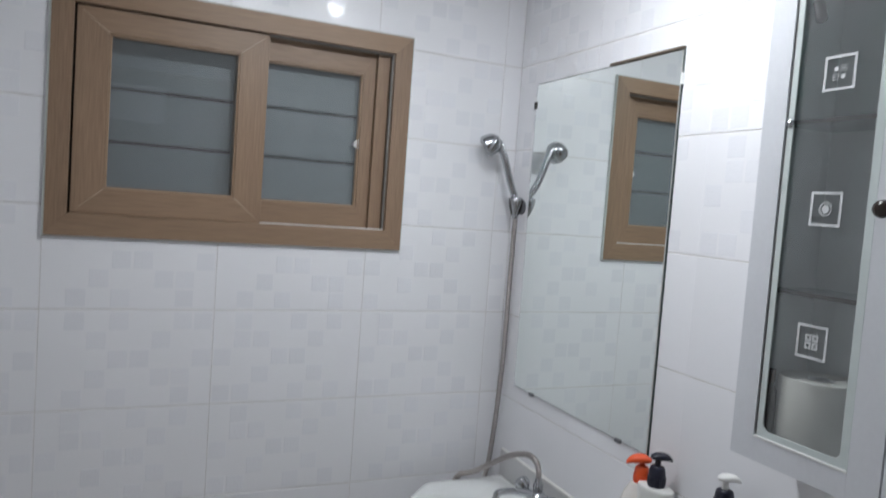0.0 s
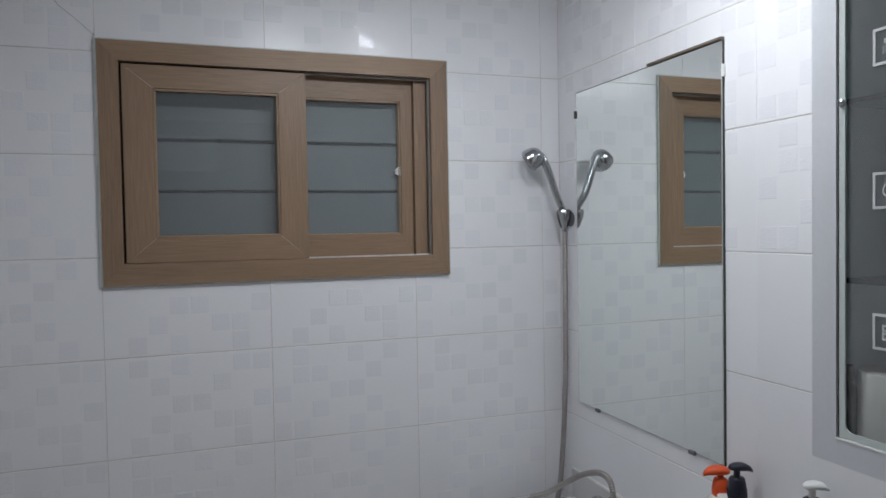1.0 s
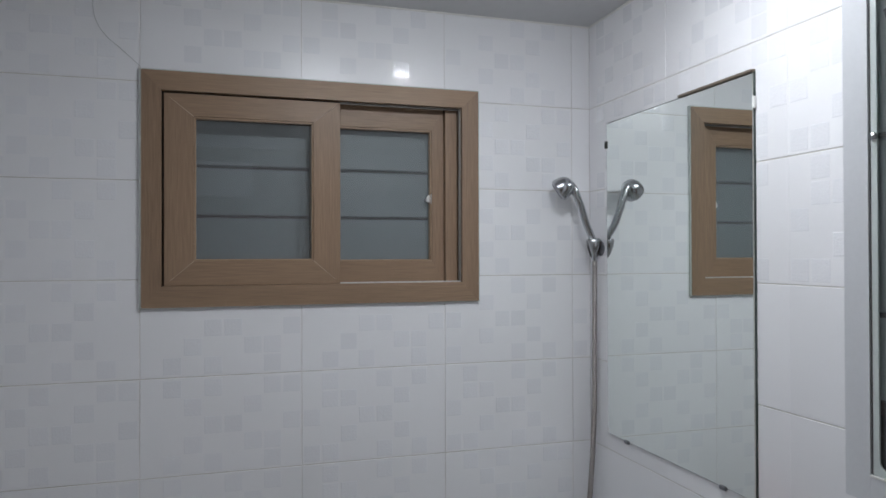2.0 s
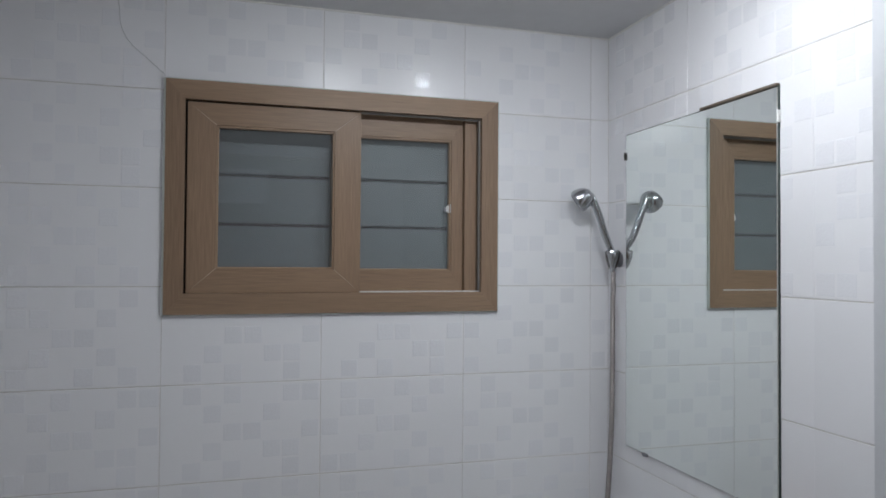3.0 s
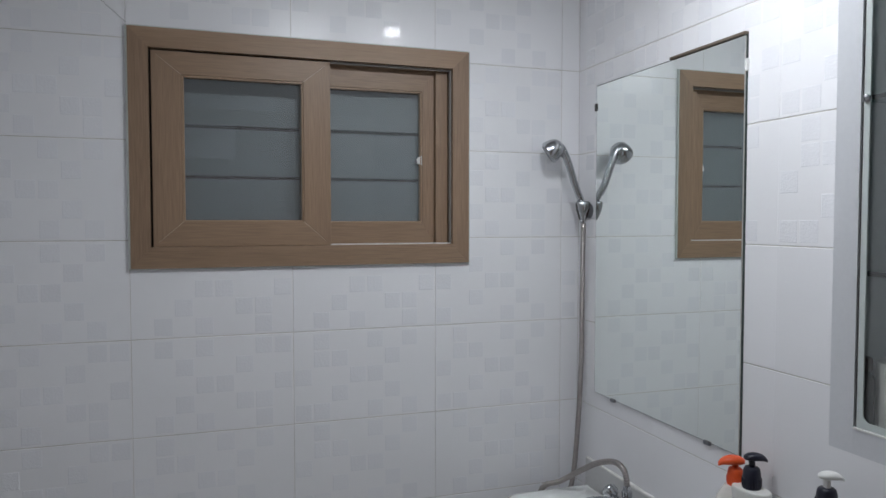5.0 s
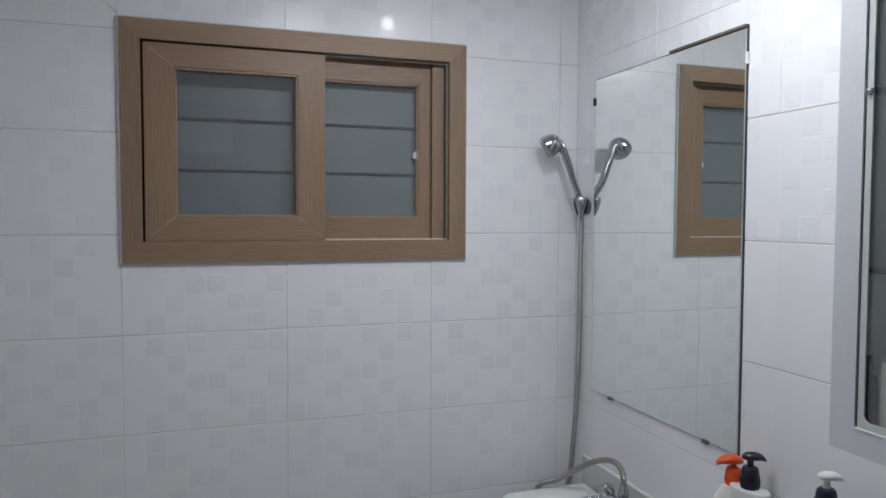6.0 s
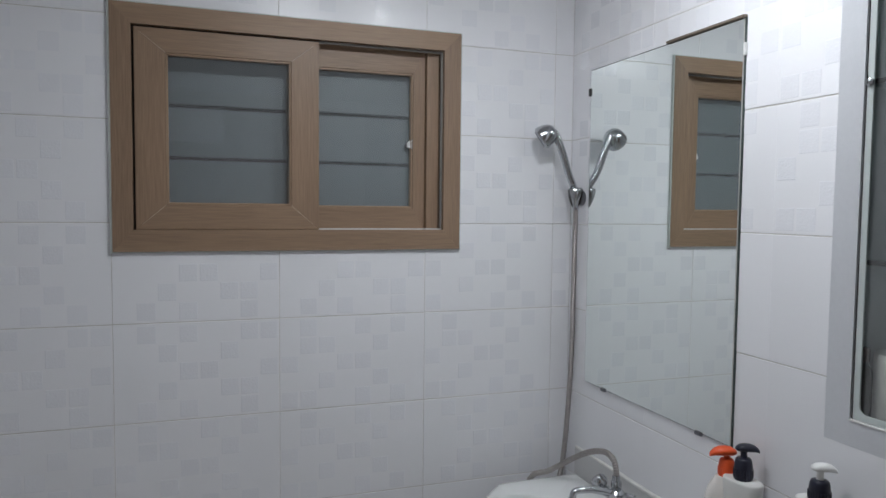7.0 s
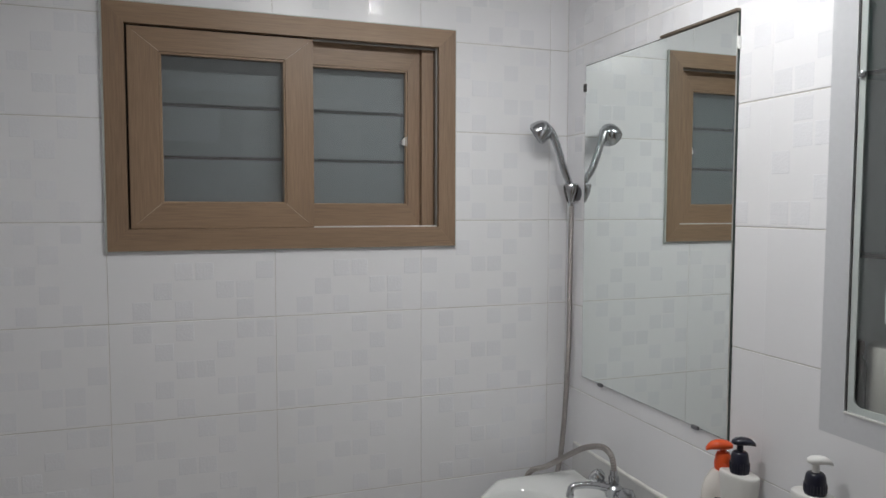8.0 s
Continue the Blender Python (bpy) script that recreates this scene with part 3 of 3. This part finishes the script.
    smooth(part("knob", lathe([(0.006, 0), (0.006, 0.010), (0.010, 0.013), (0.0125, 0.018), (0.011, 0.023), (0.006, 0.026), (0, 0.0265)], (CX, -1.281, 1.602), (-1, 0, 0), 24), KNOB, d, "round dark knob"))
    smooth(part("hinge", lathe([(0.009, 0), (0.009, 0.03), (0.004, 0.034), (0, 0.035)], (f + 0.004, -1.120, 1.915), (0, -0.3, -1), 14), KNOB, d))
    part("closed_door", box(CX, f, CY0, -1.3095, CZ0, CZ1, 0.0015), CABINET, c, "plain white second door")


cabinet()

roll = thing("toilet_roll", "white toilet paper roll standing in the cabinet", "toilet roll", (-0.072, -1.150, 1.213))
smooth(part("paper", lathe([(0.021, 0.004), (0.058, 0), (0.060, 0.004), (0.060, 0.121), (0.058, 0.125), (0.021, 0.123), (0.021, 0.004)], k=40), PAPER, roll), 50)
smooth(part("core", lathe([(0.0185, 0.001), (0.0205, 0.001), (0.0205, 0.124), (0.0185, 0.124), (0.0185, 0.001)], k=30), STONE, roll, "grey cardboard core"))
jar = thing("small_bottle", "small dark brown bottle beside the toilet roll", "bottle", (-0.118, -1.094, 1.213))
smooth(part("body", lathe([(0.012, 0), (0.0145, 0.003), (0.0145, 0.085), (0.012, 0.098), (0.007, 0.104), (0.007, 0.110)], k=24), KNOB, jar))
smooth(part("cap", lathe([(0.0085, 0.108), (0.009, 0.110), (0.009, 0.126), (0.0075, 0.129), (0, 0.1295)], k=20), BROWN_CAP, jar, "reddish brown cap"))
bot = thing("green_bottle", "green plastic bottle on the upper glass shelf", "bottle", (-0.075, -1.252, 1.738))
smooth(part("body", lathe([(0.022, 0), (0.025, 0.004), (0.025, 0.10), (0.020, 0.118), (0.011, 0.126), (0.011, 0.132)]), GREEN, bot))
smooth(part("cap", lathe([(0.013, 0.132), (0.013, 0.155), (0.011, 0.158), (0, 0.159)]), MOULD, bot))


# ---- pump bottles on their shelf ----
SHELF_Z = 0.82
shelf = thing("wall_shelf", "plain white shelf under the pump bottles", "shelf")
part("board", box(-0.125, -0.012, -1.10, -0.685, SHELF_Z - 0.016, SHELF_Z, 0.002), CABINET, shelf)
for y in (-0.76, -1.02):
    part("bracket", box(-0.10, -0.012, y - 0.008, y + 0.008, SHELF_Z - 0.05, SHELF_Z - 0.016, 0.003), CHROME, shelf)


def pump_bottle(label, place, turn, tall, wide, deep, head, collar, body, cr=0.0205, ch=0.042, neck=0.012, spout=0, flat=True, ink=False, k_head=1.0):
    b = thing("pump_bottle", label, "pump bottle", (*place, SHELF_Z), "pump bottles on the shelf")
    b.rotation_euler = (0, 0, radians(turn))

    def oval(z, f, k=40):
        return [(wide * f * math.copysign(abs(math.cos(t)) ** 0.85, math.cos(t)), deep * f * math.copysign(abs(math.sin(t)) ** 0.85, math.sin(t)), z) for t in (2 * math.pi * i / k for i in range(k))]
    if flat:
        prof = [(0, 0.78), (0.004, 0.83), (0.012, 0.85), (tall * 0.55, 0.90), (tall - 0.03, 0.96), (tall - 0.007, 1.0), (tall - 0.003, 0.99), (tall - 0.001, 0.96), (tall, 0.90), (tall + 0.001, 0.3)]
    else:
        prof = [(0, 0.90), (0.004, 0.97), (0.012, 1.0), (tall * 0.62, 1.0), (tall - 0.040, 0.95), (tall - 0.022, 0.82), (tall - 0.008, 0.62), (tall, 0.52), (tall + 0.002, 0.3)]
    smooth(part("body", rings([oval(z, f) for z, f in prof]), body, b), 50)
    pc = part("collar", lathe([(cr, tall), (cr * 1.04, tall + 0.003), (cr * 1.02, tall + ch * 0.5), (cr * 0.96, tall + ch * 0.78), (cr * 0.86, tall + ch * 0.94), (cr * 0.72, tall + ch), (0.006, tall + ch + 0.001)], k=30), collar, b, "ridged screw collar")
    smooth(pc, 40)
    for i in range(22):
        t = 2 * math.pi * i / 22
        cx, cy = cr * 1.02 * math.cos(t), cr * 1.02 * math.sin(t)
        part("ridge", box(cx - 0.0009, cx + 0.0009, cy - 0.0009, cy + 0.0009, tall + 0.005, tall + ch * 0.5), collar, pc)
    smooth(part("stem", lathe([(0.0062, 0), (0.0062, neck), (0, neck)], (0, 0, tall + ch - 0.001), k=16), head, b))
    z = tall + ch + neck - 0.003
    loops = []
    c, s = math.cos(radians(spout)), math.sin(radians(spout))
    for x, hw, lo, hi in ((-0.020, 0.003, 0.003, 0.008), (-0.017, 0.010, 0.000, 0.012), (-0.008, 0.0155, -0.002, 0.017), (0.003, 0.0165, -0.002, 0.0185), (0.014, 0.0155, -0.002, 0.018), (0.024, 0.0125, -0.002, 0.015), (0.031, 0.008, -0.003, 0.010), (0.036, 0.005, -0.005, 0.004)):
        x, hw, lo, hi = x * k_head, hw * k_head, lo * k_head, hi * k_head
        loops.append([(c * x - s * hw * math.cos(t), s * x + c * hw * math.cos(t), z + (lo + hi) / 2 + (hi - lo) / 2 * math.sin(t)) for t in (2 * math.pi * i / 16 for i in range(16))])
    smooth(part("pump_head", rings(loops), head, b, "pump head with a drooping spout"), 60)
    if ink:
        for u, v, hw, hh, m in ((-0.016, -0.052, 0.006, 0.004, INK), (-0.018, -0.064, 0.012, 0.0022, INK), (0.006, -0.048, 0.005, 0.005, GOLD_INK), (-0.004, -0.074, 0.018, 0.0016, INK)):
            part("print", box(u - hw, u + hw, -deep - 0.0006, -deep + 0.004, tall + v - hh, tall + v + hh), m, b, "printed bar")


pump_bottle("milky pump bottle with an orange pump", (-0.050, -0.742), -25, 0.187, 0.042, 0.028, ORANGE, ORANGE, MILKY, 0.0155, 0.036, 0.011, 185, False, True, 0.95)
pump_bottle("white oval pump bottle with a navy pump", (-0.050, -0.788), -80, 0.197, 0.041, 0.025, NAVY, NAVY, BOTTLE, 0.0172, 0.043, 0.017, 53, True, False, 0.80)
pump_bottle("white pump bottle with dark collar and white pump", (-0.050, -0.966), -80, 0.225, 0.041, 0.025, LATCH, NAVY, BOTTLE, 0.0172, 0.038, 0.019, 50, True, False, 0.74)

# ---- ceiling lamp ----
lamp = thing("ceiling_light", "white ceiling lamp with two round glowing diffusers on a bar", "lamp", (*LAMP, H))
half = LAMP_GAP / 2
part("bar", box(-half - 0.075, half + 0.075, -0.030, 0.030, -0.010, 0, 0.003), LATCH, lamp, "flat white metal bar")
for x in (-half, half):
    smooth(part("rim", lathe([(0.0, -0.0101), (0.068, -0.0101), (0.070, -0.013), (0.068, -0.022), (0.063, -0.025), (0.056, -0.024), (0.055, -0.017), (0.0, -0.017)], (x, 0, 0), k=48), LATCH, lamp, "white metal rim"))
    smooth(part("diffuser", lathe([(0.0, -0.018), (0.0545, -0.018), (0.0545, -0.027), (0.050, -0.034), (0.040, -0.039), (0.025, -0.042), (0.0, -0.043)], (x, 0, 0), k=40), BULB, lamp), 60)

# ---- wall crack ----
rc = random.Random(5)
pts = spline([(-1.259, -0.0004, 2.036), (-1.30, -0.0004, 2.075), (-1.345, -0.0004, 2.115), (-1.365, -0.0004, 2.16), (-1.37, -0.0004, 2.215), (-1.372, -0.0004, 2.248)], 8)
pts = [p + Vector((rc.uniform(-0.0012, 0.0012), 0, rc.uniform(-0.0012, 0.0012))) for p in pts]
tagged(part("wall_crack", sweep(pts, 0.0006, 5), CRACK), "hairline crack running up from the window corner", "crack", kind="structure")

# ---- tiles, last ----
CELLS = ((1, 0), (3, 0), (6, 0), (7, 0), (2, 1), (5, 1), (3, 2), (4, 2), (7, 2), (2, 3), (5, 3), (6, 3), (1, 4), (6, 4), (3, 4))
MESHES = {}
rt = random.Random(11)


def tile_mesh(rects, bounds, plain, turned, tight):
    """A tile, cut to the given rectangles (u0, u1, v0, v1) of its own face; u runs right, v up, the face looks along -y.
    Edges on its bounds are rounded towards the joint; relief squares stand proud."""
    key = (tuple(round(q, 4) for r in rects for q in r), plain, turned, tight)
    if key in MESHES:
        return MESHES[key]
    bm = bmesh.new()
    r2 = random.Random(3)
    spread = [(r2.uniform(-0.0001, 0.0001), r2.uniform(-0.0001, 0.0001)) for _ in CELLS]
    for rect in rects:
        rim = [abs(q - o) < 1e-5 for q, o in zip(rect, bounds)]
        j = [(0.00012 if n < 2 and tight[n] else JOINT * (0.3 if n < 2 else 0.5)) if r else 0 for n, r in enumerate(rim)]
        e = [(0.0001 if n < 2 and tight[n] else 0.0005 if n < 2 else 0.0008) if r else 0 for n, r in enumerate(rim)]
        a, b, c, d = rect[0] + j[0], rect[1] - j[1], rect[2] + j[2], rect[3] - j[3]
        loops = [[(a, 0.004, c), (b, 0.004, c), (b, 0.004, d), (a, 0.004, d)], [(a, 0.0008, c), (b, 0.0008, c), (b, 0.0008, d), (a, 0.0008, d)],
                 [(a + e[0], 0, c + e[2]), (b - e[1], 0, c + e[2]), (b - e[1], 0, d - e[3]), (a + e[0], 0, d - e[3])]]
        vs = [[bm.verts.new(p) for p in l] for l in loops]
        for p, q in zip(vs, vs[1:]):
            for i in range(4):
                bm.faces.new((p[i], p[(i + 1) % 4], q[(i + 1) % 4], q[i]))
        bm.faces.new(vs[-1])
        for (cu, cv), (t1, t2) in zip(() if plain else CELLS, spread):
            x, z, h = 0.0268 + 0.0495 * (7 - cu if turned else cu), TILE_H - 0.029 - 0.048 * (4 - cv if turned else cv), 0.0205
            if x - h < a + 0.002 or x + h > b - 0.002 or z - h < c + 0.002 or z + h > d - 0.002:
                continue
            # a pillow-shaped square: nine points, the middle proud of the rim, on a skirt of its own
            grid = [[bm.verts.new((x + su * h, -0.00024 - 0.0004 * (1 - (su * su + sv * sv) / 2) + su * t1 + sv * t2, z + sv * h)) for su in (-1, 0, 1)] for sv in (-1, 0, 1)]
            for j_ in (0, 1):
                for i_ in (0, 1):
                    f = bm.faces.new((grid[j_][i_], grid[j_][i_ + 1], grid[j_ + 1][i_ + 1], grid[j_ + 1][i_]))
                    f.material_index, f.smooth = 1, True
            rim_ = [grid[0][0], grid[0][2], grid[2][2], grid[2][0]]
            top = [bm.verts.new(v.co) for v in rim_]
            low = [bm.verts.new((v.co.x + (v.co.x - x) * 0.09, 0.0001, v.co.z + (v.co.z - z) * 0.09)) for v in rim_]
            for i in range(4):
                bm.faces.new((low[i], low[(i + 1) % 4], top[(i + 1) % 4], top[i])).material_index = 1
    bmesh.ops.recalc_face_normals(bm, faces=bm.faces)
    me = bpy.data.meshes.new("tile")
    bm.to_mesh(me)
    bm.free()
    me.materials.append(TILE)
    me.materials.append(PAD)
    MESHES[key] = me
    return me


def lay(parent, start, length, cut, m, decor, close=False):
    """Tiles over a wall: u from 0 to length, first joint at start, rows from the floor; cut is a hole (u0, u1, v0, v1) or None;
    rows from number decor upwards carry relief squares; close tiles butt side to side but for the top rows' first joint."""
    cols = math.ceil((length - start) / TILE_W) + 1
    for i in range(cols):
        o = start + TILE_W * (i - 1)
        a, b = max(0.0, o), min(length, o + TILE_W)
        if b - a < 0.01:
            continue
        for k in range(9):
            v = TILE_H * k
            pieces = [(a, b, v, v + TILE_H)]
            if cut and a < cut[1] and b > cut[0] and v < cut[3] and v + TILE_H > cut[2]:
                pieces = [(a, min(b, cut[0]), v, v + TILE_H), (max(a, cut[1]), b, v, v + TILE_H),
                          (max(a, cut[0]), min(b, cut[1]), v, min(cut[2], v + TILE_H)), (max(a, cut[0]), min(b, cut[1]), max(cut[3], v), v + TILE_H)]
                pieces = [p for p in pieces if p[1] - p[0] > 0.006 and p[3] - p[2] > 0.006]
            if not pieces:
                continue
            t = new("tile", tile_mesh([(p[0] - o, p[1] - o, p[2] - v, p[3] - v) for p in pieces], (a - o, b - o, 0, TILE_H), k < decor, k >= decor and (3 * i + 5 * k) % 4 < 2,
                                      tuple(close and not (k > 6 and abs(u - start) < 0.01) for u in (o, o + TILE_W))))
            t.parent = parent
            t.matrix_basis = m @ pose(o, rt.uniform(-0.0002, 0.0002), v, rt.uniform(-0.04, 0.04), 0, rt.uniform(-0.04, 0.04))


lay(wall_north, W - 1.66, W, (HOLE[0] + W, HOLE[1] + W, HOLE[2], HOLE[3]), pose(-W, 0, 0), 3)
lay(wall_east, 0.39, D, None, pose(0, 0, 0, 0, 0, -90), 6, True)
